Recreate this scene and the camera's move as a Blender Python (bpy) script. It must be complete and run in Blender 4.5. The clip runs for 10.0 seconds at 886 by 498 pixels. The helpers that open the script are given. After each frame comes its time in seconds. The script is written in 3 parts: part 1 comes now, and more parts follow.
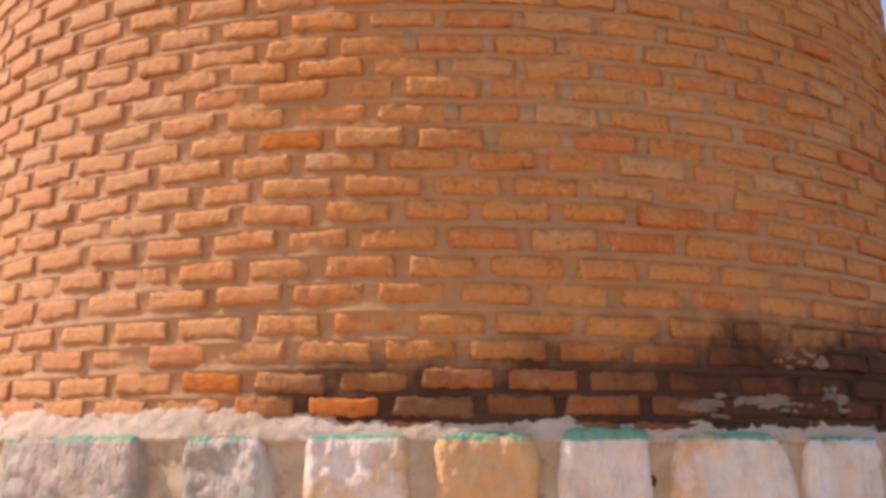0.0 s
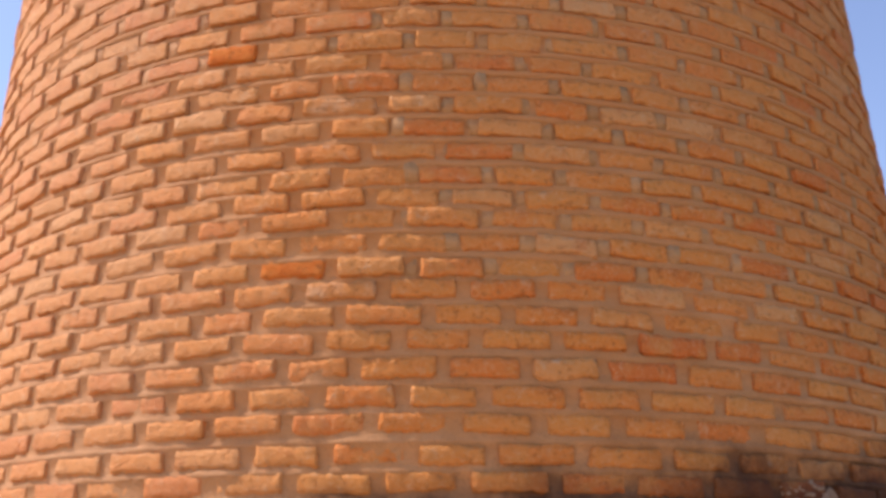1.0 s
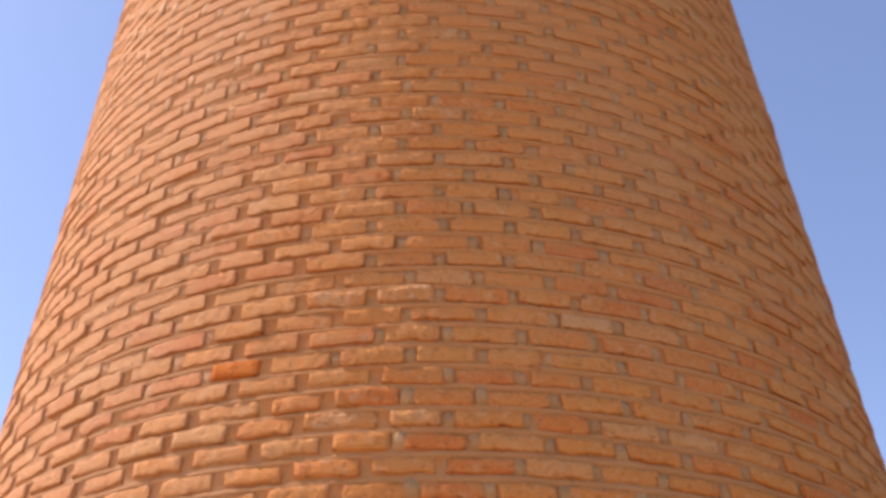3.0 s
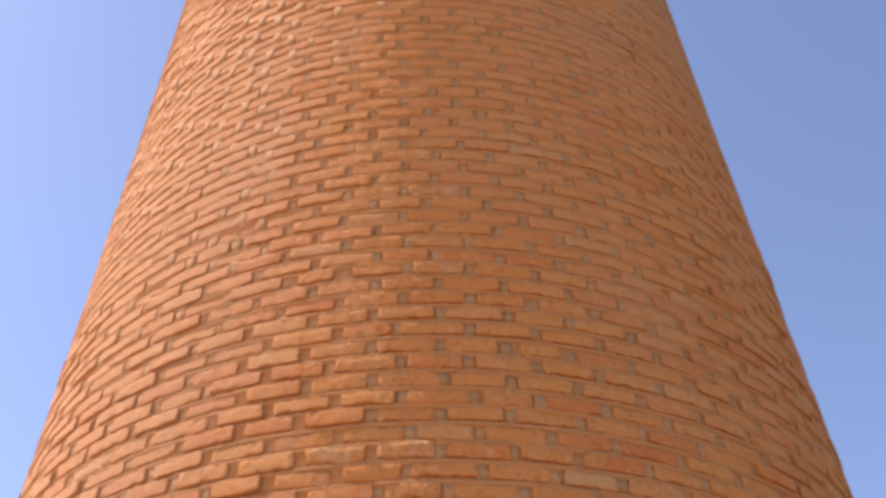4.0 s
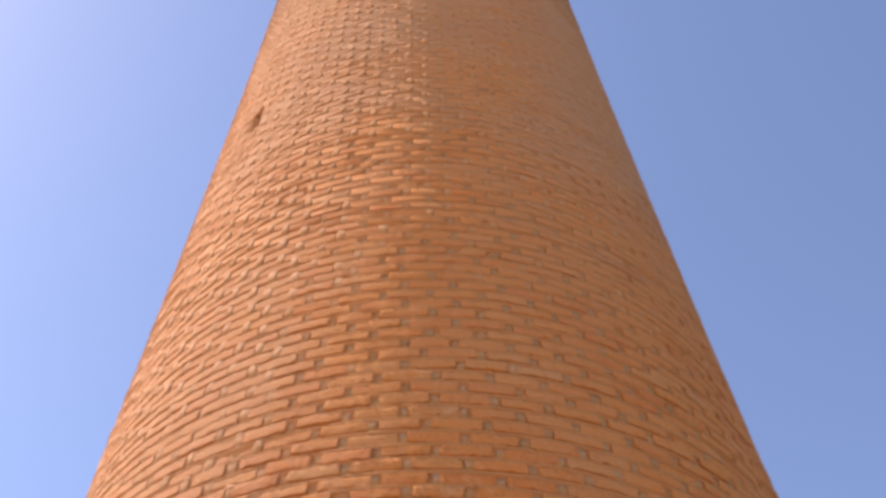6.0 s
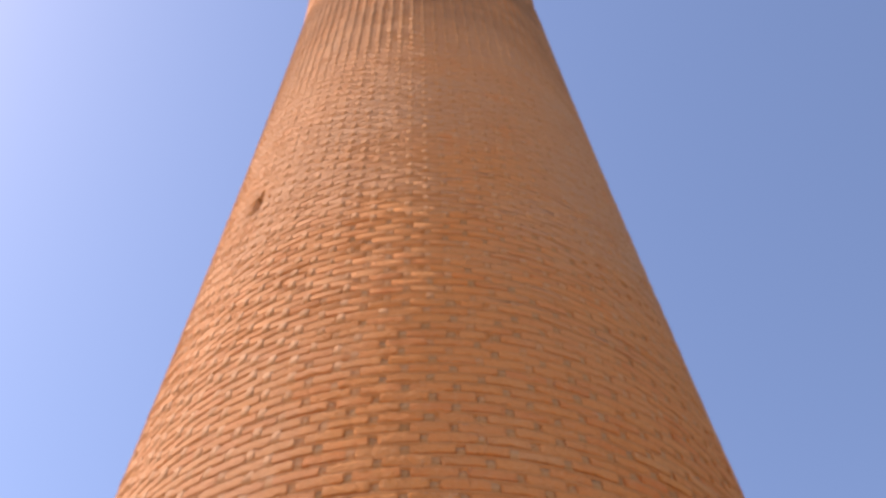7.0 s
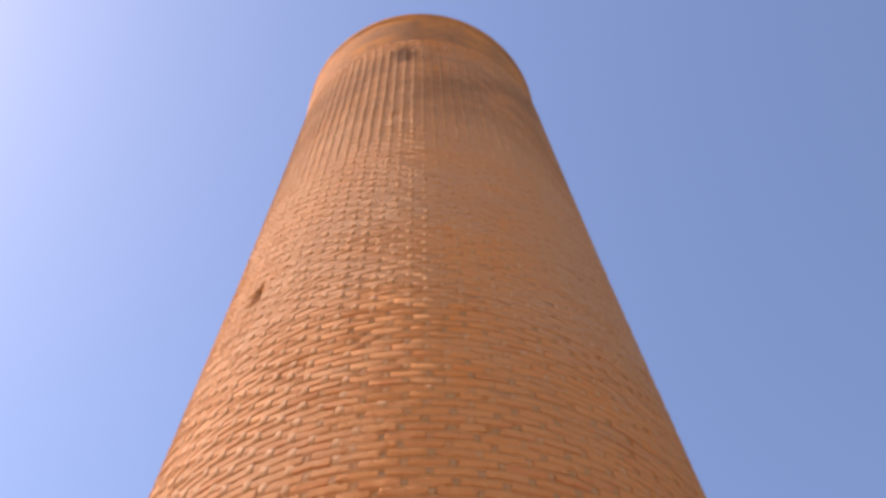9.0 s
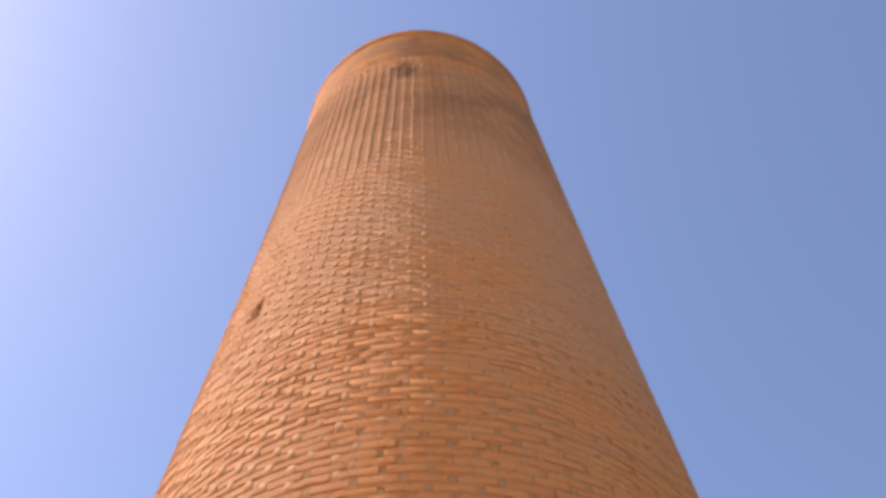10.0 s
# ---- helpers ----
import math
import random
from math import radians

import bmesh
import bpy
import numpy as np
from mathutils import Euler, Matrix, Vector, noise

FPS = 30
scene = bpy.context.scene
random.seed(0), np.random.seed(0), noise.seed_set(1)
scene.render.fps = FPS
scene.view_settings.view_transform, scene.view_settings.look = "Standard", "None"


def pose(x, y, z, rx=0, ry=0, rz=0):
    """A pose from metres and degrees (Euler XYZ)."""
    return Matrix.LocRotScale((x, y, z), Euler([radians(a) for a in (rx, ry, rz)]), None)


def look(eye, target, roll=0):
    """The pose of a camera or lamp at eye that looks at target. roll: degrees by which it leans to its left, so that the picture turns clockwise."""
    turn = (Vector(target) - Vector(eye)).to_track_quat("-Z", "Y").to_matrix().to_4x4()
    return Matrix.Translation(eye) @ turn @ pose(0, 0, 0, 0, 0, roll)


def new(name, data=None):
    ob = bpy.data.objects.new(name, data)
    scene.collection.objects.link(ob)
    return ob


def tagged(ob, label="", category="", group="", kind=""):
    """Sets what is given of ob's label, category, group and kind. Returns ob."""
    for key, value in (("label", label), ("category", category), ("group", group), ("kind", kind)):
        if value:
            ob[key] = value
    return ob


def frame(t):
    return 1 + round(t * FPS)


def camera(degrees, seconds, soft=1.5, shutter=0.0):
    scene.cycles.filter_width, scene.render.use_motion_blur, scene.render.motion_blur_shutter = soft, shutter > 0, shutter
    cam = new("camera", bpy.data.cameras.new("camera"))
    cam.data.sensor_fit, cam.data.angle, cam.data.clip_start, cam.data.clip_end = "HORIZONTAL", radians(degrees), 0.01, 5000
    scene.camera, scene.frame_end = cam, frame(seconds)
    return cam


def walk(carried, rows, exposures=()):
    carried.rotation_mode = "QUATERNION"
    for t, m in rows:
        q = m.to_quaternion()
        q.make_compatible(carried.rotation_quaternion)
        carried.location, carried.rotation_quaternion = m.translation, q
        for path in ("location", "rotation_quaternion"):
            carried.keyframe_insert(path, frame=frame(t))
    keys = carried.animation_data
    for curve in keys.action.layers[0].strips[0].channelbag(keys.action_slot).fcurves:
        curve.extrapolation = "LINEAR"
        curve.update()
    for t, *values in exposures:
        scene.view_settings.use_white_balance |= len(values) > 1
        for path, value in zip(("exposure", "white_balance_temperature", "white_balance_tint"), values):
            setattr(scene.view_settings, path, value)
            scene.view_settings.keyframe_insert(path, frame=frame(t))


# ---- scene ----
# Camera: a tripod at a fixed place that tilts up the tower.
EYE = 1.5
cam = camera(45.77, 10.0, soft=3.55)
TILTS = [  # seconds, degrees up, degrees to the right
    (0.0, 10.86, 0.12), (0.5, 13.67, 0.11), (1.0, 17.89, 0.08), (1.5, 21.98, 0.05), (2.0, 26.64, 0.03),
    (2.5, 30.63, 0.03), (4.0, 43.30, -0.04), (4.5, 46.59, -0.05), (5.0, 50.12, -0.04), (5.5, 52.67, -0.05),
    (7.0, 59.81, -0.07), (7.5, 61.08, -0.05), (8.0, 62.75, -0.04), (8.5, 63.74, -0.05), (9.0, 64.80, -0.03),
    (9.5, 65.33, -0.02), (10.0, 65.65, 0.0),
]
walk(cam, [(t, pose(0, 0, EYE, 90 + up, 0, -right)) for t, up, right in TILTS], exposures=[(0.0, 1.22, 6850, 23), (10.0, 1.22, 6850, 23)])

# ---- light ----
SUN = Vector((-0.661, 0.048, 0.749)).normalized()
world = bpy.data.worlds.new("sky")
scene.world = world
world.use_nodes = True
wn, wl = world.node_tree.nodes, world.node_tree.links
sky = wn.new("ShaderNodeTexSky")
sky.sky_type = "NISHITA"
sky.sun_disc = False
sky.sun_elevation = math.asin(SUN.z)
sky.sun_rotation = math.atan2(SUN.x, SUN.y)
sky.air_density, sky.dust_density, sky.ozone_density, sky.altitude = 1.0, 1.1, 1.9, 1000
deep = wn.new("ShaderNodeHueSaturation")
deep.inputs["Saturation"].default_value = 1.0
wl.new(sky.outputs["Color"], deep.inputs["Color"])
wl.new(deep.outputs["Color"], wn["Background"].inputs["Color"])
wn["Background"].inputs["Strength"].default_value = 0.112
sun = new("sun", bpy.data.lights.new("sun", "SUN"))
sun.data.energy, sun.data.angle, sun.data.color = 2.3, radians(0.53), (1.0, 0.97, 0.925)
sun.matrix_world = look((-12, 5, 14), Vector((-12, 5, 14)) - SUN)


# ---- materials ----
class Nodes:
    """A small shorthand for building a material's nodes."""

    def __init__(self, name, rough=0.9):
        self.mat = bpy.data.materials.new(name)
        self.mat.use_nodes = True
        self.n, self.l = self.mat.node_tree.nodes, self.mat.node_tree.links
        self.bsdf = self.n["Principled BSDF"]
        self.bsdf.inputs["Roughness"].default_value = rough
        self.bsdf.inputs["Specular IOR Level"].default_value = 0.1
        self.pos = self.n.new("ShaderNodeNewGeometry").outputs["Position"]

    def put(self, socket, value):
        if isinstance(value, bpy.types.NodeSocket):
            self.l.new(value, socket)
        else:
            socket.default_value = value

    def noise(self, scale, detail=4, rough=0.6, at=None, w=None):
        k = self.n.new("ShaderNodeTexNoise")
        k.inputs["Scale"].default_value, k.inputs["Detail"].default_value, k.inputs["Roughness"].default_value = scale, detail, rough
        if w is not None:
            k.noise_dimensions = "4D"
            self.put(k.inputs["W"], w)
        self.l.new(at or self.pos, k.inputs["Vector"])
        return k.outputs["Fac"]

    def math(self, op, a, b=0.0, clamp=False):
        k = self.n.new("ShaderNodeMath")
        k.operation, k.use_clamp = op, clamp
        self.put(k.inputs[0], a), self.put(k.inputs[1], b)
        return k.outputs[0]

    def step(self, value, low, high):
        k = self.n.new("ShaderNodeMapRange")
        k.interpolation_type = "SMOOTHSTEP"
        self.put(k.inputs["Value"], value)
        self.put(k.inputs["From Min"], low), self.put(k.inputs["From Max"], high)
        return k.outputs["Result"]

    def mix(self, fac, a, b, blend="MIX"):
        k = self.n.new("ShaderNodeMix")
        k.data_type, k.blend_type = "RGBA", blend
        self.put(k.inputs["Factor"], fac)
        self.put([s for s in k.inputs if s.name == "A" and s.type == "RGBA"][0], a if isinstance(a, bpy.types.NodeSocket) else (*a, 1))
        self.put([s for s in k.inputs if s.name == "B" and s.type == "RGBA"][0], b if isinstance(b, bpy.types.NodeSocket) else (*b, 1))
        return [s for s in k.outputs if s.type == "RGBA"][0]

    def ramp(self, fac, stops, kind="LINEAR"):
        k = self.n.new("ShaderNodeValToRGB")
        k.color_ramp.interpolation = kind
        while len(k.color_ramp.elements) < len(stops):
            k.color_ramp.elements.new(0.5)
        for e, (at, c) in zip(k.color_ramp.elements, stops):
            e.position, e.color = at, (*c, 1)
        self.put(k.inputs["Fac"], fac)
        return k.outputs["Color"]

    def axes(self):
        k = self.n.new("ShaderNodeSeparateXYZ")
        self.l.new(self.pos, k.inputs[0])
        return k.outputs

    def bump(self, height, strength, distance):
        k = self.n.new("ShaderNodeBump")
        k.inputs["Strength"].default_value, k.inputs["Distance"].default_value = strength, distance
        self.put(k.inputs["Height"], height)
        self.l.new(k.outputs["Normal"], self.bsdf.inputs["Normal"])

    def done(self, colour):
        self.put(self.bsdf.inputs["Base Color"], colour)
        return self.mat


def grime(m, colour, chance):
    """Soot over the lowest courses and dark streaks below the coping."""
    x, y, z = m.axes()
    rag = m.noise(5.0, 5, 0.65)
    line = m.math("MULTIPLY_ADD", x, 0.11)
    m.n[line.node.name].inputs[2].default_value = 1.76
    depth = m.math("SUBTRACT", line, z)
    depth = m.math("ADD", depth, m.math("MULTIPLY", m.math("SUBTRACT", rag, 0.5), 0.34))
    soot = m.step(depth, -0.09, 0.10)
    soot = m.math("MULTIPLY", soot, m.step(x, -0.66, -0.38))
    soot = m.math("MULTIPLY", soot, m.step(y, 5.0, 4.6))
    if chance == 1.0:
        hold = 0.95
    else:
        hold = m.math("ADD", m.math("MULTIPLY", m.step(x, 0.35, 0.95), 0.40), m.math("ADD", m.math("MULTIPLY", chance, 0.25), 0.48))
        hold = m.math("MINIMUM", m.math("ADD", hold, m.math("MULTIPLY", m.math("SUBTRACT", m.noise(9.0, 4, 0.7), 0.5), 0.5)), 0.97)
    sooty = m.mix(0.5, m.mix(1.0, colour, (0.20, 0.15, 0.15), "MULTIPLY"), (0.050, 0.036, 0.032))
    colour = m.mix(m.math("MULTIPLY", soot, hold), colour, sooty)
    wild = m.math("MULTIPLY", m.math("SUBTRACT", m.noise(3.0, 6, 0.75), 0.5), 2.0)
    patch = m.math("ADD", m.math("POWER", m.math("DIVIDE", m.math("ADD", x, 0.50), 0.22), 2.0), m.math("POWER", m.math("DIVIDE", m.math("SUBTRACT", z, 14.72), 0.55), 2.0))
    patch = m.step(m.math("ADD", patch, wild), 1.2, 0.0)
    off = m.math("ADD", m.math("SUBTRACT", z, 13.45), m.math("MULTIPLY", m.math("POWER", x, 2.0), -1.1))
    streak = m.step(m.math("ADD", m.math("ABSOLUTE", off), m.math("MULTIPLY", m.math("SUBTRACT", m.noise(6.0, 6, 0.75), 0.5), 3.2)), 0.85, -0.45)
    streak = m.math("MULTIPLY", m.math("MULTIPLY", streak, 0.75), m.step(x, -0.30, 0.12))
    band = m.math("MULTIPLY", m.step(z, 10.8, 13.4), m.step(z, 15.9, 14.3))
    band = m.math("MULTIPLY", m.math("MULTIPLY", band, m.step(m.noise(1.3, 6, 0.7), 0.26, 0.62)), 0.62)
    dark = m.math("MAXIMUM", m.math("MAXIMUM", patch, streak), band)
    dark = m.math("MULTIPLY", dark, m.step(y, 5.6, 5.0))
    return m.mix(m.math("MULTIPLY", dark, 0.68), colour, (0.06, 0.036, 0.024))


def sunlit_paler(m, colour):
    """Paints the sunlit look into the colour: the left side turns paler, in drifts."""
    x, y, z = m.axes()
    # mask for the painted sunlight: grows towards the sun side, -x
    sun_tint = m.step(m.math("ADD", x, m.math("MULTIPLY", m.math("SUBTRACT", m.noise(1.2, 5, 0.7, w=5.0), 0.5), 2.2)), -0.05, -1.2)
    sun_tint = m.math("MULTIPLY", sun_tint, m.math("ADD", m.math("MULTIPLY", m.math("MULTIPLY", m.step(z, 1.5, 3.5), m.step(z, 8.5, 5.0)), 0.18), 0.32))
    return m.mix(m.math("MULTIPLY", sun_tint, m.math("ADD", m.math("MULTIPLY", m.step(z, 13.5, 9.5), 0.6), 0.4)), colour, (0.63, 0.375, 0.220))


def brick_material(name, single):
    m = Nodes(name, 0.92)
    if single:
        chance = m.n.new("ShaderNodeObjectInfo").outputs["Random"]
    else:
        chance = m.n.new("ShaderNodeNewGeometry").outputs["Random Per Island"]
    base = m.ramp(chance, [(0.0, (0.63, 0.145, 0.028)), (0.10, (0.67, 0.182, 0.034)), (0.35, (0.70, 0.236, 0.046)), (0.58, (0.71, 0.270, 0.060)),
                           (0.80, (0.69, 0.215, 0.042)), (0.93, (0.70, 0.285, 0.080)), (1.0, (0.69, 0.335, 0.130))])
    shift = m.math("MULTIPLY", chance, 37.0)
    blush = m.noise(11.0, 4, 0.6, w=shift)
    colour = m.mix(m.math("MULTIPLY", m.step(blush, 0.46, 0.68), 0.8), base, (0.64, 0.258, 0.066))
    colour = m.mix(m.math("MULTIPLY", m.step(blush, 0.46, 0.28), 0.5), colour, (0.50, 0.115, 0.024))
    grain, pits = m.noise(120.0, 5, 0.7), m.noise(48.0, 4, 0.68, w=shift)
    colour = m.mix(m.math("MULTIPLY", m.step(grain, 0.50, 0.68), 0.55), colour, (0.70, 0.45, 0.24))
    colour = m.mix(m.math("MULTIPLY", m.step(pits, 0.46, 0.34), 0.50), colour, (0.20, 0.055, 0.018))
    lime = m.step(m.noise(24.0, 6, 0.72, w=shift), 0.54, 0.70)
    colour = m.mix(m.math("MULTIPLY", lime, 0.60), colour, (0.64, 0.46, 0.29))
    dust = m.step(m.noise(0.55, 5, 0.6), 0.40, 0.66)
    z = m.axes()[2]
    height = m.step(z, 1.6, 9.0)
    dust = m.math("ADD", m.math("MULTIPLY", dust, 0.2), m.math("MULTIPLY", height, 0.74))
    patina = m.mix(m.step(m.math("ADD", m.noise(0.42, 5, 0.6, w=3.0), m.math("MULTIPLY", m.step(z, 9.0, 5.0), 0.16)), 0.42, 0.66), (0.59, 0.320, 0.165), (0.69, 0.292, 0.102))
    flame = m.step(m.noise(1.9, 5, 0.7, w=8.0), 0.54, 0.68)
    patina = m.mix(m.math("MULTIPLY", flame, 0.6), patina, (0.72, 0.245, 0.064))
    colour = m.mix(m.math("ADD", dust, 0.08), colour, patina)
    colour = sunlit_paler(m, colour)
    colour = grime(m, colour, chance)
    relief = m.math("ADD", m.math("MULTIPLY", grain, 0.5), m.math("MULTIPLY", pits, 1.3))
    m.bump(relief, 1.0, 0.012)
    return m.done(colour)


def odd_brick_material(name, base, lime):
    m = Nodes(name, 0.92)
    grain, pits = m.noise(120.0, 5, 0.7), m.noise(48.0, 4, 0.68)
    colour = m.mix(m.math("MULTIPLY", m.step(m.noise(16.0, 5, 0.7), 0.42, 0.62), 0.75), base, lime)
    colour = m.mix(m.math("MULTIPLY", m.step(pits, 0.44, 0.32), 0.6), colour, (0.22, 0.07, 0.03))
    m.bump(m.math("ADD", m.math("MULTIPLY", grain, 0.5), m.math("MULTIPLY", pits, 1.3)), 1.0, 0.012)
    return m.done(colour)


def mortar_material(name, stops, aloft, grit=0.4):
    m = Nodes(name, 0.95)
    soft, grain = m.noise(3.0, 5), m.noise(120.0, 5, 0.7)
    colour = m.ramp(soft, stops)
    colour = m.mix(m.math("MULTIPLY", m.step(grain, 0.5, 0.3), grit), colour, (0.2, 0.11, 0.06))
    colour = m.mix(m.math("MULTIPLY", m.step(m.axes()[2], 1.7, 3.4), aloft), colour, (0.585, 0.262, 0.100))
    colour = sunlit_paler(m, colour)
    colour = grime(m, colour, 1.0)
    m.bump(m.math("ADD", grain, m.noise(30.0, 4)), 0.8, 0.008)
    return m.done(colour)


def ledge_material(name, pale, value=1.0):
    m = Nodes(name, 0.95)
    soft, grain = m.noise(6.0, 6, 0.65), m.noise(110.0, 5, 0.7)
    colour = m.ramp(soft, [(0.3, (0.58, 0.39, 0.27)), (0.5, (0.70, 0.50, 0.37)), (0.68, (0.80, 0.62, 0.49))])
    colour = m.mix(1.0 - pale, colour, m.mix(m.step(m.noise(9.0, 5, 0.7), 0.35, 0.65), (0.58, 0.39, 0.20), (0.76, 0.57, 0.37)))
    colour = m.mix(m.math("MULTIPLY", m.step(m.noise(14.0, 5), 0.44, 0.3), 0.5), colour, (0.22, 0.14, 0.09))
    if value < 1.0:
        colour = m.mix(1.0, colour, (value, value * 0.95, value * 0.92), "MULTIPLY")
    m.bump(m.math("ADD", grain, m.noise(26.0, 5, 0.7)), 1.0, 0.011)
    return m.done(colour)


def stone_material(name, ochre_share):
    m = Nodes(name, 0.85)
    chance = m.n.new("ShaderNodeObjectInfo").outputs["Random"]
    shift = m.math("MULTIPLY", chance, 23.0)
    soft = m.noise(7.0, 6, 0.65, w=shift)
    colour = m.ramp(soft, [(0.3, (0.68, 0.50, 0.365)), (0.5, (0.83, 0.655, 0.515)), (0.7, (0.87, 0.735, 0.62))])
    ochre = m.step(m.math("ADD", m.noise(3.2, 5, 0.65, w=shift), ochre_share), 0.56, 0.70)
    colour = m.mix(m.math("MULTIPLY", ochre, 0.85), colour, (0.72, 0.36, 0.125))
    rust = m.step(m.noise(5.0, 5, 0.6, w=m.math("ADD", shift, 4.0)), 0.62, 0.7)
    colour = m.mix(m.math("MULTIPLY", rust, 0.5), colour, (0.45, 0.16, 0.09))
    x, y, z = m.axes()
    colour = m.mix(m.math("MULTIPLY", m.step(x, -0.3, -0.75), 0.80), colour, m.mix(soft, (0.30, 0.205, 0.145), (0.46, 0.335, 0.25)))
    smear = m.math("MULTIPLY", m.step(m.noise(4.5, 5, 0.7, w=9.0), 0.50, 0.58), m.step(x, -0.35, -0.6))
    colour = m.mix(m.math("MULTIPLY", smear, 0.45), colour, (0.16, 0.22, 0.17))
    edge = m.math("ADD", z, m.math("MULTIPLY", m.math("SUBTRACT", m.noise(16.0, 4), 0.5), 0.035))
    line = m.math("MULTIPLY", m.step(edge, 1.527, 1.534), m.step(m.noise(6.0, 5, 0.7, w=2.0), 0.30, 0.45))
    colour = m.mix(m.math("MULTIPLY", m.math("MULTIPLY", line, m.step(m.noise(30.0, 4, 0.7), 0.15, 0.42)), 0.85), colour, (0.075, 0.33, 0.175))
    drawn = m.n.new("ShaderNodeVectorMath")
    drawn.operation = "MULTIPLY"
    m.l.new(m.pos, drawn.inputs[0])
    drawn.inputs[1].default_value = (1.0, 1.0, 0.3)
    chisel = m.noise(48.0, 4, 0.65, at=drawn.outputs[0])
    colour = m.mix(m.math("MULTIPLY", m.step(chisel, 0.46, 0.30), 0.3), colour, (0.50, 0.36, 0.24))
    m.bump(m.math("ADD", m.math("MULTIPLY", chisel, 1.3), m.math("MULTIPLY", m.noise(14.0, 5), 1.6)), 1.0, 0.013)
    return m.done(colour)


def coping_material():
    m = Nodes("coping_render", 0.92)
    soft = m.noise(1.6, 5, 0.6)
    colour = m.ramp(soft, [(0.32, (0.33, 0.160, 0.070)), (0.50, (0.44, 0.190, 0.066)), (0.64, (0.58, 0.235, 0.060))])
    colour = m.mix(m.math("MULTIPLY", m.step(m.noise(4.0, 5, 0.7), 0.5, 0.35), 0.5), colour, (0.2, 0.11, 0.06))
    colour = grime(m, colour, 1.0)
    m.bump(m.noise(40.0, 5), 0.6, 0.01)
    return m.done(colour)


def soil_material():
    m = Nodes("dry_soil", 0.95)
    soft, grain = m.noise(0.6, 6, 0.6), m.noise(30.0, 6, 0.7)
    colour = m.ramp(soft, [(0.3, (0.54, 0.345, 0.165)), (0.5, (0.62, 0.405, 0.205)), (0.7, (0.68, 0.46, 0.26))])
    x = m.axes()[0]
    # unseen soil to the right is darkened to weaken bounce on the tower
    bounce_cut = m.step(m.math("ADD", x, m.math("MULTIPLY", soft, 1.5)), 3.2, 5.5)
    colour = m.mix(bounce_cut, colour, m.mix(m.step(soft, 0.35, 0.6), (0.10, 0.07, 0.04), (0.20, 0.13, 0.07)))
    colour = m.mix(m.math("MULTIPLY", m.step(grain, 0.45, 0.3), 0.5), colour, (0.28, 0.18, 0.095))
    m.bump(m.math("ADD", grain, soft), 0.7, 0.03)
    return m.done(colour)


STONES = [stone_material("pale_stone", -0.1), stone_material("veined_stone", 0.10), stone_material("ochre_stone", 0.28)]
BRICK, BRICKWORK, MORTAR = brick_material("brick_face", True), brick_material("brick_faces", False), mortar_material(
    "mortar", [(0.3, (0.44, 0.205, 0.084)), (0.5, (0.53, 0.260, 0.112)), (0.7, (0.62, 0.325, 0.155))], 0.85)
LEDGE, COPING, SOIL = ledge_material("lime_plaster", 0.7), coping_material(), soil_material()
PALE_BRICK, RED_BRICK = odd_brick_material("limewashed_brick", (0.66, 0.27, 0.085), (0.68, 0.39, 0.21)), odd_brick_material("red_brick", (0.64, 0.172, 0.034), (0.67, 0.225, 0.05))
POINTING = mortar_material("pointing_mortar", [(0.3, (0.55, 0.265, 0.110)), (0.5, (0.61, 0.305, 0.135)), (0.7, (0.68, 0.355, 0.170))], 0.0, 0.15)
FILLING = mortar_material("joint_mortar", [(0.3, (0.44, 0.230, 0.098)), (0.5, (0.52, 0.280, 0.125)), (0.7, (0.60, 0.335, 0.160))], 0.0, 0.3)
JOINT, SMEAR = ledge_material("ochre_mortar", 0.25), ledge_material("old_plaster", 0.7, 0.5)


# ---- shared building ----
def mesh_of(name, verts, faces, material, smooth=True):
    me = bpy.data.meshes.new(name)
    verts, faces = np.asarray(verts, dtype=np.float32), np.asarray(faces, dtype=np.int32)
    me.vertices.add(len(verts)), me.loops.add(faces.size), me.polygons.add(len(faces))
    me.vertices.foreach_set("co", verts.ravel())
    me.loops.foreach_set("vertex_index", faces.ravel())
    me.polygons.foreach_set("loop_start", np.arange(len(faces), dtype=np.int32) * faces.shape[1])
    me.polygons.foreach_set("use_smooth", np.broadcast_to(smooth, len(faces)).astype(bool))
    me.update(calc_edges=True)
    me.validate()
    me.materials.append(material)
    return me


def part(name, mesh, parent, label=""):
    ob = new(name, mesh)
    ob.parent = parent
    return tagged(ob, label=label)


def tube_faces(rows, around):
    i, j = np.meshgrid(np.arange(rows - 1), np.arange(around), indexing="ij")
    k = (j + 1) % around
    return np.stack([i * around + j, i * around + k, (i + 1) * around + k, (i + 1) * around + j], -1).reshape(-1, 4)


def ripple(points, scale, seed=0.0):
    off = Vector((seed, seed * 1.7, -seed))
    return np.array([noise.noise(Vector(p) * scale + off) for p in points])


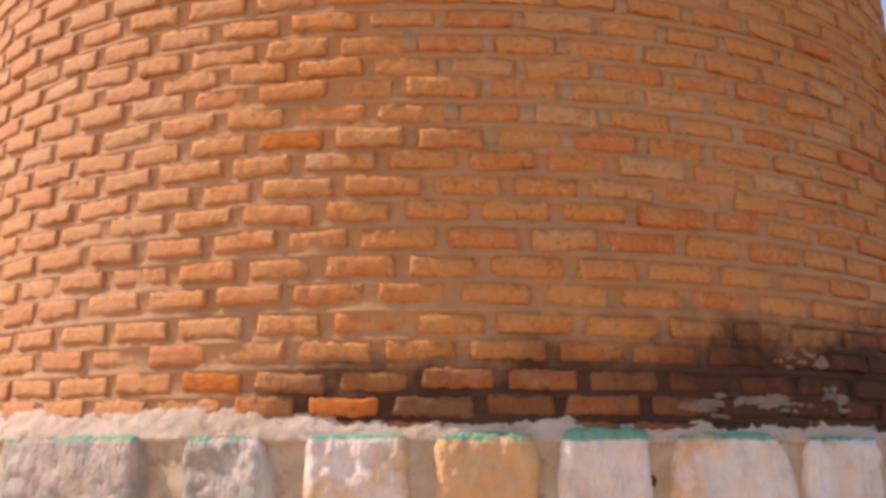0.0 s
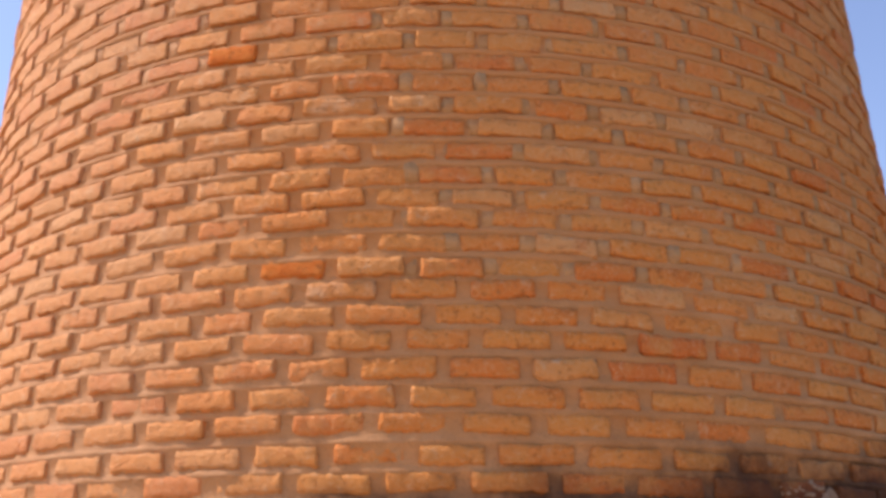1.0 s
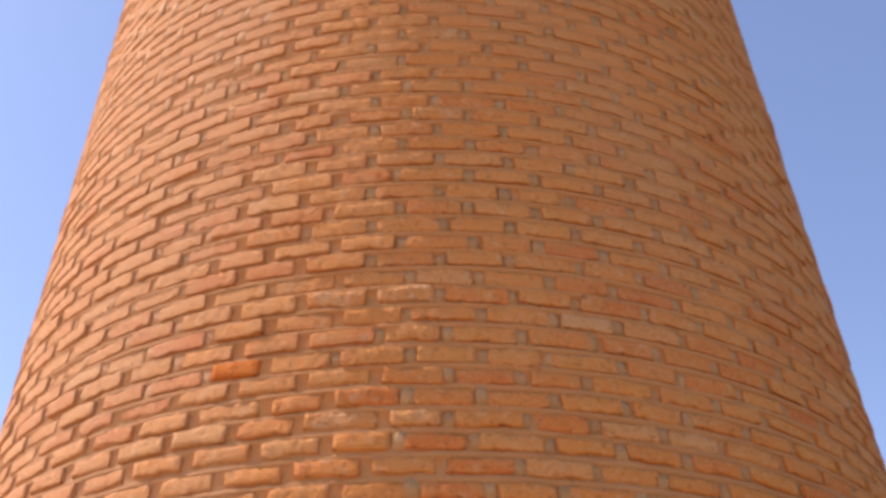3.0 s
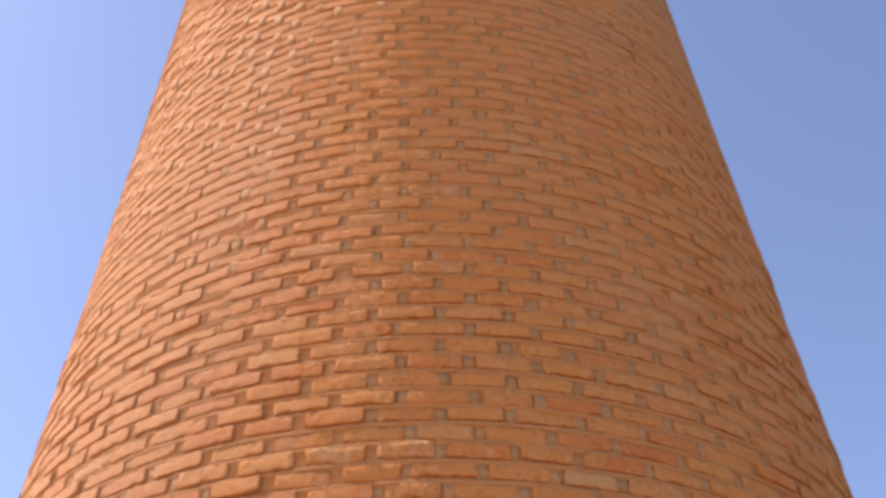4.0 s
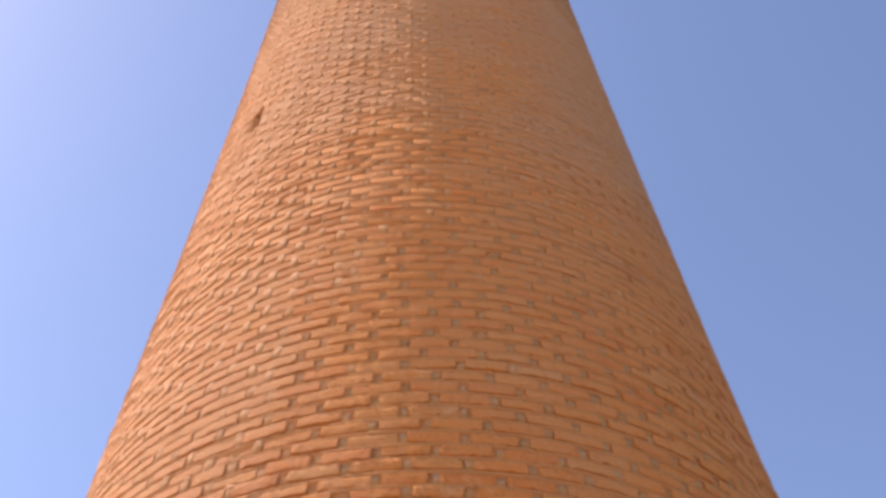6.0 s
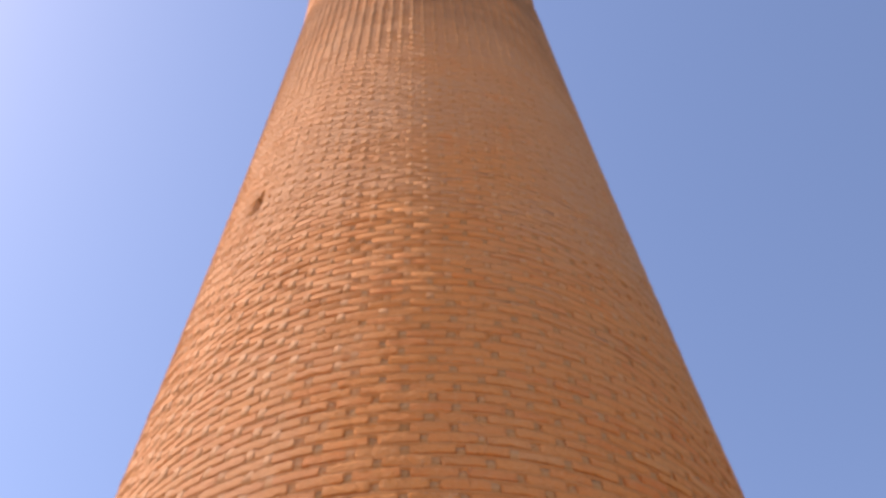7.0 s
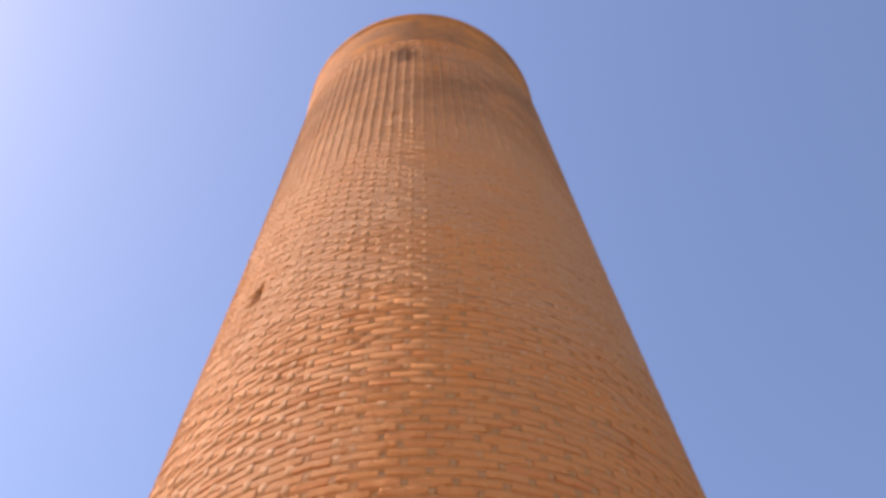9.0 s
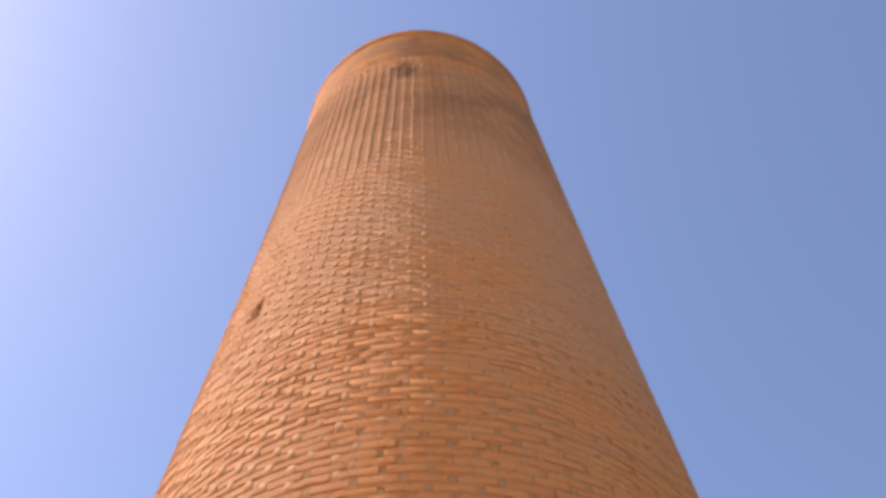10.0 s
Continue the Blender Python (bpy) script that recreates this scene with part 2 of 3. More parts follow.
# ---- ground ----
def build_ground():
    size, cells = 3000.0, 60
    g = np.sign(np.linspace(-1, 1, cells + 1)) * np.abs(np.linspace(-1, 1, cells + 1)) ** 3 * size
    x, y = np.meshgrid(g, g, indexing="xy")
    pts = np.stack([x.ravel(), y.ravel() + 5.2, np.zeros(x.size)], 1)
    pts[:, 2] = -0.02 + 0.03 * ripple(pts, 0.35) * (np.hypot(pts[:, 0], pts[:, 1] - 5.2) > 3)
    i, j = np.meshgrid(np.arange(cells), np.arange(cells), indexing="ij")
    a = (i * (cells + 1) + j).ravel()
    faces = np.stack([a, a + 1, a + cells + 2, a + cells + 1], 1)
    tagged(new("ground", mesh_of("ground", pts, faces, SOIL)), label="dry pale sandy soil round the brick tower, unseen right part darkened to cut bounce light", category="ground", kind="structure")


# ---- the tower ----
BASE = Vector((0.0494, 5.2, 0.0))
LEAN_X = -0.02173
COURSE, FIRST, TOP = 0.0790, 0.1273, 15.50
COPING_FOOT = 13.95
PROUD = 0.017
HOLE_AZ, HOLE_Z = -42.1, 7.18


def radius(z):
    """The outer face of the brickwork, z metres above the eye."""
    return 2.2355 - 0.0498 * z + 0.001039 * z * z


def at(az, z, r):
    """A place round the tower's own axis: degrees from the side that faces the camera, metres above the eye, metres from the axis."""
    a = np.radians(az)
    return np.stack([LEAN_X * (z + EYE) + r * np.sin(a), -r * np.cos(a), z + EYE + 0 * a], -1)


def brick_grid(us, vs, rng, wear=1.0, soft=1.0):
    """One worn brick: width and height 1, face towards -y at 0, back at +1; a flat face with chipped edges and its four sides."""
    nx, ny = len(us) - 1, len(vs) - 1
    u, v = (a.ravel() for a in np.meshgrid(us, vs, indexing="xy"))
    edge_u, edge_v = np.abs(u) > 0.49, np.abs(v) > 0.49
    d = 0.15 * (2 * u) ** 2 + np.where(edge_u, 0.20 * soft, 0.0) + np.where(edge_v, 0.26 * soft, 0.0) + np.where((np.abs(v) > 0.41) & ~edge_v, 0.05, 0.0) + (rng.normal(0, 0.085, u.size) + rng.normal(0, 0.08) * u * 2 + rng.normal(0, 0.08) * v * 2) * min(1.0, 0.1 + wear)
    wu, wv = rng.normal(0, 0.006, u.size) * (np.abs(u) > 0.45), rng.normal(0, 0.022, u.size) * (np.abs(v) > 0.3) * min(1.0, 0.2 + wear)
    chips = edge_v & (rng.random(u.size) < wear * np.where(v > 0, 0.38, 0.2))
    corner = edge_u & edge_v & (rng.random(u.size) < 0.45 * wear)
    d = d + np.where(chips, rng.uniform(0.15, 0.55, u.size), 0) + np.where(corner, 0.4, 0)
    wv = wv - np.where(chips, np.sign(v) * rng.uniform(0.04, 0.16, u.size), 0)
    wu = wu - np.where(corner, np.sign(u) * rng.uniform(0.02, 0.075, u.size), 0)
    tips = edge_u & edge_v
    wv = wv - np.where(tips, np.sign(v) * rng.uniform(0.06, 0.17, u.size), 0)
    wu = wu - np.where(tips, np.sign(u) * rng.uniform(0.008, 0.026, u.size), 0)
    lean, arc_top, arc_foot = rng.normal(0, 0.012, 2) * wear, rng.normal(0, 0.03) * wear, rng.normal(0, 0.025) * wear
    wu = wu + np.where(u > 0, lean[0], lean[1]) * 2 * v * 2 * np.abs(u)
    bow = np.cos(u * 7.0 + rng.uniform(0, 6))
    wv = wv + np.where(v > 0, arc_top, arc_foot) * bow * 2 * np.abs(v) + rng.normal(0, 0.035) * wear * u * 2
    front = np.stack([u + wu, d, v + wv], 1)
    w = nx + 1
    ring = list(range(0, w)) + [w * k + nx for k in range(1, ny + 1)] + [w * ny + k for k in range(nx - 1, -1, -1)] + [w * k for k in range(ny - 1, 0, -1)]
    back = front[ring].copy()
    back[:, 1] = 1.7
    i, j = np.meshgrid(np.arange(ny), np.arange(nx), indexing="ij")
    a = (i * w + j).ravel()
    faces = np.stack([a, a + 1, a + w + 1, a + w], 1)
    r, s = np.array(ring), np.arange(len(ring)) + len(front)
    sides = np.stack([r, s, np.roll(s, -1), np.roll(r, -1)], 1)
    smooth = np.arange(len(faces) + len(sides)) < len(faces)
    return np.concatenate([front, back]), np.concatenate([faces, sides]), smooth


FINE_U, FINE_V = [-0.5, -0.484, -0.42, -0.34, -0.27, -0.19, -0.12, -0.04, 0.04, 0.12, 0.19, 0.27, 0.34, 0.42, 0.484, 0.5], [-0.5, -0.43, -0.2, 0.2, 0.43, 0.5]
PLAIN_U, PLAIN_V = [-0.5, -0.475, 0.0, 0.475, 0.5], [-0.5, -0.42, 0.42, 0.5]


# The first joint of the lower courses, in degrees, and how far each course lies off its even height, in millimetres.
JOINTS = [-4.03, -2.17, -5.06, -2.33, -5.69, -2.95, -6.26, -3.52, -7.65, -4.81, -2.28, -5.47, -2.32, -5.70, -2.27, -5.94, -3.26]
RISES = [-4, -11, -6, -8, 3, 4, 9, 15, 10, 9, 2, 1, 5, -6, -10, -9, -4]


def bricks_round(n):
    """Bricks in one course: fewer as the tower tapers."""
    return 57 if n < 18 else max(52, 57 - (n - 15) // 3)


def course_levels():
    """Each course: its number, the height of its middle and the angle of its first joint."""
    rng = np.random.default_rng(11)
    rows, n, level = [], -1, FIRST - COURSE
    while level < COPING_FOOT:
        step = 360.0 / bricks_round(n)
        if 0 <= n < 17:
            joint, rise = JOINTS[n], RISES[n] * 0.001
        else:
            joint = (0.6 - step * (0.5 if n % 2 == 0 else 1.0)) if n < 40 else (0.1 - step * (0.5 if n % 2 == 0 else 1.0))
            joint, rise = joint + rng.normal(0, 0.35 if n < 60 else 0.12), rng.normal(0, 0.003)
        rows.append((n, level + rise, joint))
        n += 1
        level += COURSE if n <= 35 else COURSE + 0.0007
    return rows


def courses():
    """Every brick: course, degrees, height, width in metres, height in metres, turn in its plane, proudness."""
    rng = np.random.default_rng(12)
    for n, z, joint in course_levels():
        count = bricks_round(n)
        step = 360.0 / count
        shake = rng.normal(0, 0.22 if n < 50 else 0.10, count + 1)
        shake[-1] = shake[0]
        wave = 0.006 * np.sin(np.arange(count) * 0.31 + n * 0.9)
        for k in range(count):
            left, right = joint + k * step + shake[k], joint + (k + 1) * step + shake[k + 1]
            az = ((left + right) / 2 + 180) % 360 - 180
            gap = rng.uniform(0.036, 0.054)
            width = radians(right - left) * radius(z) - gap
            if rng.random() < 0.02 and 28 < n < 70:
                width *= rng.uniform(0.55, 0.85)
            high = rng.normal(0.0575 + 0.0015 * min(1.0, max(0.0, (z - 0.9) / 1.2)) + 0.005 * min(1.0, max(0.0, (z - 5.0) / 1.5)) + 0.008 * min(1.0, max(0.0, (z - 8.2) / 1.5)), 0.0030 if n < 70 else 0.0015)
            dz, turn, proud = wave[k] * 0.3 + rng.normal(0, 0.002), rng.normal(0, 1.3 if n < 20 else 0.8 if n < 50 else 0.4 if n < 75 else 0.12), rng.normal(0, 0.003 if n < 40 else 0.0014 if n < 70 else 0.0004)
            if 30 < az < 110 and n < 50:
                proud += rng.normal(0, 0.004)
            elif az > (-4 if n < 30 else -16) and n > 14:
                turn, proud = turn * 0.6, proud * 0.45
            if abs(az - HOLE_AZ) < 1.7 + step / 2 and abs(z - HOLE_Z) < 0.15:
                # bricks beside the putlog hole are cut back to its edge
                inner, outer = (HOLE_AZ + 1.5, az + step / 2) if az > HOLE_AZ else (az - step / 2, HOLE_AZ - 1.5)
                width = radians(outer - inner) * radius(z) - gap / 2
                az = (inner + outer) / 2
                if width < 0.05:
                    continue
            yield n, az, z + dz, width, high, turn, proud


def pointing():
    """Mortar that fills the upright joints: pale or grey, degrees, height, width, height in metres, proudness."""
    rng = np.random.default_rng(21)
    for n, z, joint in course_levels():
        count = bricks_round(n)
        step = 360.0 / count
        for k in range(count):
            az = (joint + k * step + 180) % 360 - 180 + rng.normal(0, 0.06)
            if z < (1.7 if az < -4 else 0.9) or abs(az - HOLE_AZ) < 6 and abs(z - HOLE_Z) < 0.2:
                continue
            sunny = az < -5 - 6 * min(1.0, max(0.0, (z - 1.5) / 1.5)) + rng.normal(0, 2.5)
            rise = min(1.0, max(0.0, (z - 2.2) / 2.6))
            if sunny:
                proud, tall, pale = rng.normal(-0.0070 + 0.0135 * rise, 0.0013 if z < 9 else 0.0005), rng.uniform(0.082, 0.094) - 0.016 * min(1.0, max(0.0, (z - 4.8) / 1.2)), True
            elif rng.random() < min(1.0, max(0.0, (z - 3.9) / 1.6)):
                proud, tall, pale = rng.normal(-0.0025 + 0.0065 * rise, 0.0015 if z < 9 else 0.0006), rng.uniform(0.066, 0.080), True
            else:
                proud, tall, pale = rng.normal(-0.0045, 0.0020), rng.uniform(0.060, 0.070), False
            if pale and az > -20 and z < 6.2:
                proud -= 0.0055 * min(1.0, (6.2 - z) / 0.8)  # less built up towards the sheltered side
            if 5.62 < z < 5.95 and az > -14 and rng.random() < 0.7:
                proud, tall, pale = -0.006, 0.06, False  # a band of open joints
            if z > 9.2:
                # near the top the dabs run together into upright ribs
                tall += 0.10 * min(1.0, (z - 9.2) / 1.0)
            if z > 13.1 + 0.5 * rng.random() + 0.7 * abs(math.sin(radians(az))):
                continue
            if not pale and az > 28:
                proud -= 0.005
            yield pale, az, z + rng.normal(0.006 if pale and z < 5.5 else 0.0, 0.003), rng.uniform(0.044, 0.058) if z < 3.5 else rng.uniform(0.050, 0.058) if z < 5 else rng.uniform(0.044, 0.050) if z < 9.2 else rng.uniform(0.040, 0.044), tall, proud


def brick_pose(az, z, turn, proud):
    lean = -math.degrees(math.atan(0.0498 - 2 * 0.001039 * z))
    p = at(np.array(az), z, radius(z) + proud)
    return Matrix.Translation(Vector(p)) @ pose(0, 0, 0, 0, 0, az) @ pose(0, 0, 0, lean, turn, 0)


def build_tower():
    tower = tagged(new("minaret"), label="tall tapering round brick minaret on a rough stone plinth", category="tower")
    tower.location = BASE

    # mortar core: raked joints upright, fuller beds, and a deep putlog hole
    around = 456
    middles = [z for n, z, joint in course_levels()]
    az = np.arange(around) * 360.0 / around
    turned = (az + 180) % 360 - 180
    levels, depths, quiet = [-0.1], [0.0125 + 0 * az], [0 * az]
    for low, top in zip(middles, middles[1:]):
        z = (low + top) / 2
        calm = np.clip((turned + 5 + 21 * min(1.0, max(0.0, (z - 0.6) / 2.2))) / 16, 0, 1)  # the sheltered side keeps its beds full
        # beds struck aslant: full over the lower brick, cut back under the upper one
        aloft, low_down = min(1.0, max(0.0, (z - 7.6) / 2.2)), 1.0 - min(1.0, max(0.0, (z - 0.9) / 1.2))
        deep = 0.0220 - 0.0120 * low_down - 0.0145 * min(1.0, max(0.0, (z - 5.6) / 1.2)) - 0.0055 * aloft
        sheltered = 0.0014 + 0.0036 * low_down - 0.0006 * aloft
        under = deep + (sheltered - deep) * calm
        full = 0.0012 - 0.0008 * aloft + 0.0042 * low_down
        raked = 0.0110 - 0.002 * low_down + 0.001 * calm + 0.006 * np.clip((turned - 25) / 15, 0, 1)
        half = 0.0090 + 0.0017 * low_down
        levels += [z - half - 0.005, z - half - 0.002, z - 0.1 * half, z + 0.6 * half, z + half + 0.003]
        depths += [raked, full, full + 0.12 * under, under, raked]
        quiet += [calm] * 5
    levels, depths = np.array(levels + [COPING_FOOT + 0.2]), depths + [raked]
    quiet = np.concatenate(quiet + [calm])
    pts = np.concatenate([at(az, z, radius(z) - deep) for z, deep in zip(levels, depths)])
    lumps = (0.004 * ripple(pts, 7.0) + 0.004 * ripple(pts, 24.0, 5.0)) * (1 - 0.35 * quiet) * np.repeat(np.clip((9.5 - np.array(levels)) / 3.0, 0.3, 1.0) * np.clip(2.2 - 0.6 * np.array(levels), 1.0, 1.8), around)
    grid_az = np.tile((az + 180) % 360 - 180, len(levels))
    grid_z = np.repeat(levels, around)
    hollow = np.where((np.abs(grid_az - HOLE_AZ) < 1.25) & (np.abs(grid_z - HOLE_Z) < 0.13), -0.40, 0.0)
    pts[:, :2] += (lumps + hollow)[:, None] * np.stack([np.sin(np.radians(grid_az)), -np.cos(np.radians(grid_az))], 1)
    shaft = part("shaft", mesh_of("shaft", pts, tube_faces(len(levels), around), MORTAR), tower, "brown mortar core with recessed joints and a putlog hole")

    # smooth coping ring, slightly wider than the shaft
    r = radius(TOP)
    ring, sections = 200, []
    ring_az = np.arange(ring) * 360.0 / ring
    inner = [(TOP + 0.02, -0.4), (TOP - 0.6, -0.4), (TOP - 0.6, 0.01 - r)]
    for z in np.linspace(13.2, TOP - 0.18, 30):
        spot = np.stack([np.sin(np.radians(ring_az)) * 1.7, np.cos(np.radians(ring_az)) * 1.7, np.full(ring, z)], 1)
        swell = np.clip((z - 13.2 - 0.5 * np.abs(np.sin(np.radians(ring_az)))) / 1.0, 0, 1)
        out = radius(z) - 0.022 * (1 - swell) + 0.007 * swell + (1 - 0.7 * swell) * (0.016 * ripple(spot, 1.6) + 0.008 * ripple(spot, 7.0, 4.0)) + 0.003 * ripple(spot, 3.0, 9.0)
        p = at(ring_az, z, out)
        p[:, 0] -= 0.02 * np.clip((z - 13.6) / 1.2, 0, 1)
        sections.append(p)
    for z, out in [(TOP - 0.14, 0.026), (TOP - 0.12, 0.034), (TOP - 0.02, 0.038), (TOP + 0.02, 0.02)] + inner:
        sections.append(at(ring_az, z, np.full(ring, r + out)) - np.array([0.02, 0, 0]))
    coping = part("coping", mesh_of("coping", np.concatenate(sections), tube_faces(len(sections), ring), COPING), tower, "smooth orange-brown rendered ring at the top")

    # plinth: mortar drum with rough stones
    foot = 2.235
    drum, sections = 420, []
    drum_az = np.arange(drum) * 360.0 / drum
    side = np.stack([np.sin(np.radians(drum_az)), np.cos(np.radians(drum_az))], 1) * foot
    for z in [-EYE - 0.05, -1.2, -0.9, -0.6, -0.45] + list(np.linspace(-0.35, 0.04, 26)):
        spot = np.column_stack([side, np.full(drum, z)])
        sections.append(at(drum_az, z, foot + 0.004 + 0.013 * ripple(spot, 5.0, 2.0) + 0.011 * ripple(spot, 16.0, 6.0) + 0.005 * ripple(spot, 45.0, 8.0)))
    sections += [at(drum_az, 0.055, np.full(drum, foot - 0.02)), at(drum_az, 0.055, np.full(drum, foot - 0.4))]
    plinth = part("plinth", mesh_of("plinth", np.concatenate(sections), tube_faces(len(sections), drum), JOINT), tower, "rough ochre mortar drum set with stones")
    return tower, shaft, plinth, foot


def build_ledge(tower, foot):
    """A ragged lime bed between the stones and the first courses."""
    rng = np.random.default_rng(5)
    around, steps = 1500, 18
    az = np.arange(around) * 360.0 / around
    side = (az + 180) % 360 - 180
    ring = np.stack([np.sin(np.radians(az)), np.cos(np.radians(az)), 0 * az], 1)
    n1, n2, n3 = ripple(ring, 7.0), ripple(ring, 22.0, 3.0), ripple(ring, 60.0, 7.0) + 0.8 * ripple(ring, 150.0, 2.0)
    left = 1 / (1 + np.exp((side + 13) / 2.0))
    high = 0.098 + 0.045 * left + 0.026 * n1 + 0.028 * n2 + 0.007 * n3
    rows = []
    for k in range(steps + 1):
        s = k / steps
        z = 0.012 + (high - 0.012) * s
        p0 = at(az, z, 0 * az)
        thick = 0.040 * (1 - s ** 2.0) - 0.004 + 0.016 * left * (1 - s) - 0.008 * np.clip(n1 * 2, -1, 1)
        rough = ripple(np.stack([ring[:, 0] * 2.2, ring[:, 1] * 2.2, z], 1), 26.0, 1.0)
        rougher = ripple(np.stack([ring[:, 0] * 2.2, ring[:, 1] * 2.2, z], 1), 70.0, 8.0)
        thick = thick * min(1.0, 0.35 + 5 * s)
        r = foot - 0.022 + thick + 0.006 * rough + 0.004 * rougher
        p0[:, 0] += r * np.sin(np.radians(az))
        p0[:, 1] -= r * np.cos(np.radians(az))
        rows.append(p0)
    part("lime_bed", mesh_of("lime_bed", np.concatenate(rows), tube_faces(steps + 1, around), LEDGE), tower, "ragged pale lime bed above the stones")


def stone_mesh(width, height, depth, slant_a, slant_b, rng, material):
    nx, ny = 26, 22
    u, v = np.meshgrid(np.linspace(-1, 1, nx + 1), np.linspace(-1, 1, ny + 1), indexing="xy")
    u, v = u.ravel(), v.ravel()
    seed = rng.uniform(0, 90)
    flat = np.stack([u * width * 2, v * height * 2, 0 * u + seed], 1)
    dent = ripple(flat, 3.2) * 0.013 + ripple(flat, 9.0) * 0.009 + ripple(flat, 24.0) * 0.004
    edge = np.maximum(np.abs(u), np.abs(v))
    d = 0.020 * np.clip((edge - 0.8) / 0.2, 0, 1) ** 2 + dent
    round_off = 1 - 0.05 * (np.abs(u) ** 4) * (np.abs(v) ** 4)
    slant = np.where(u < 0, slant_a, slant_b) * np.abs(v) * v
    x = u * width / 2 * (1 - np.maximum(slant, 0)) * round_off + ripple(flat, 4.0, 9.0) * 0.012 * (np.abs(u) > 0.9)
    z = v * height / 2 * round_off + ripple(flat, 4.0, 19.0) * 0.010 * (np.abs(v) > 0.9)
    front = np.stack([x, d - 0.02, z], 1)
    w = nx + 1
    ring = list(range(0, w)) + [w * k + nx for k in range(1, ny + 1)] + [w * ny + k for k in range(nx - 1, -1, -1)] + [w * k for k in range(ny - 1, 0, -1)]
    back = front[ring].copy()
    back[:, 1] = depth
    i, j = np.meshgrid(np.arange(ny), np.arange(nx), indexing="ij")
    a = (i * w + j).ravel()
    faces = np.stack([a, a + 1, a + w + 1, a + w], 1)
    r, s = np.array(ring), np.arange(len(ring)) + len(front)
    sides = np.stack([r, s, np.roll(s, -1), np.roll(r, -1)], 1)
    return mesh_of("stone", np.concatenate([front, back]), np.concatenate([faces, sides]), material)


def build_stones(plinth, foot):
    rng = np.random.default_rng(3)
    # the top row on the seen side: left and right edge in degrees, and how far each side slants inward at the top
    row = [(-39.0, -23.1, 0.0, 0.0), (-19.8, -12.4, 0.06, 0.40), (-10.3, -2.7, 0.08, 0.02), (-0.9, 6.5, 0.0, 0.05), (7.9, 14.8, 0.12, 0.04), (16.5, 27.6, 0.06, 0.45), (28.7, 38.0, 0.05, 0.04)]
    angle = 40.0
    while angle < 360 - 43:
        wide = rng.uniform(6.5, 11)
        row.append((angle, min(angle + wide, 360 - 41), rng.uniform(0, 0.08), rng.uniform(0, 0.08)))
        angle += wide + rng.uniform(1.6, 2.8)
    top = 0.056
    for k in range(5):
        high = 0.33 if k < 4 else 0.18
        if k:
            row, angle, start = [], rng.uniform(0, 8), None
            begin = angle
            while angle < begin + 350:
                wide = rng.uniform(6.5, 12)
                row.append((angle, angle + wide, rng.uniform(-0.05, 0.05), rng.uniform(-0.05, 0.05)))
                angle += wide + rng.uniform(1.4, 2.4)
        for spot, (a, b, slant_a, slant_b) in enumerate(row):
            width = radians(b - a) * foot
            lift = rng.normal(0, 0.006)
            me = stone_mesh(width, high - 0.02, 0.16, slant_a, slant_b, rng, STONES[(0, 0, 1, 2, 0, 1, 0)[spot] if k == 0 and spot < 7 else rng.integers(3)])
            ob = part("stone", me, plinth)
            mid = (a + b) / 2
            p = at(np.array(mid), top - high / 2 + lift, foot + 0.012)
            ob.matrix_local = Matrix.Translation(Vector(p)) @ pose(0, 0, 0, 0, 0, mid)
        top -= high


# bricks that stand out: degrees and height
PALE_BRICKS = [(-2.6, 1.95), (-8.4, 1.96), (-8.5, 1.47), (-7.9, 0.85), (-1.6, 3.32), (1.5, 2.80)]
RED_BRICKS = [(-6.8, 0.12), (-17.9, 0.19), (-11.4, 0.93), (-32.0, 2.07), (-18.5, 1.71)]


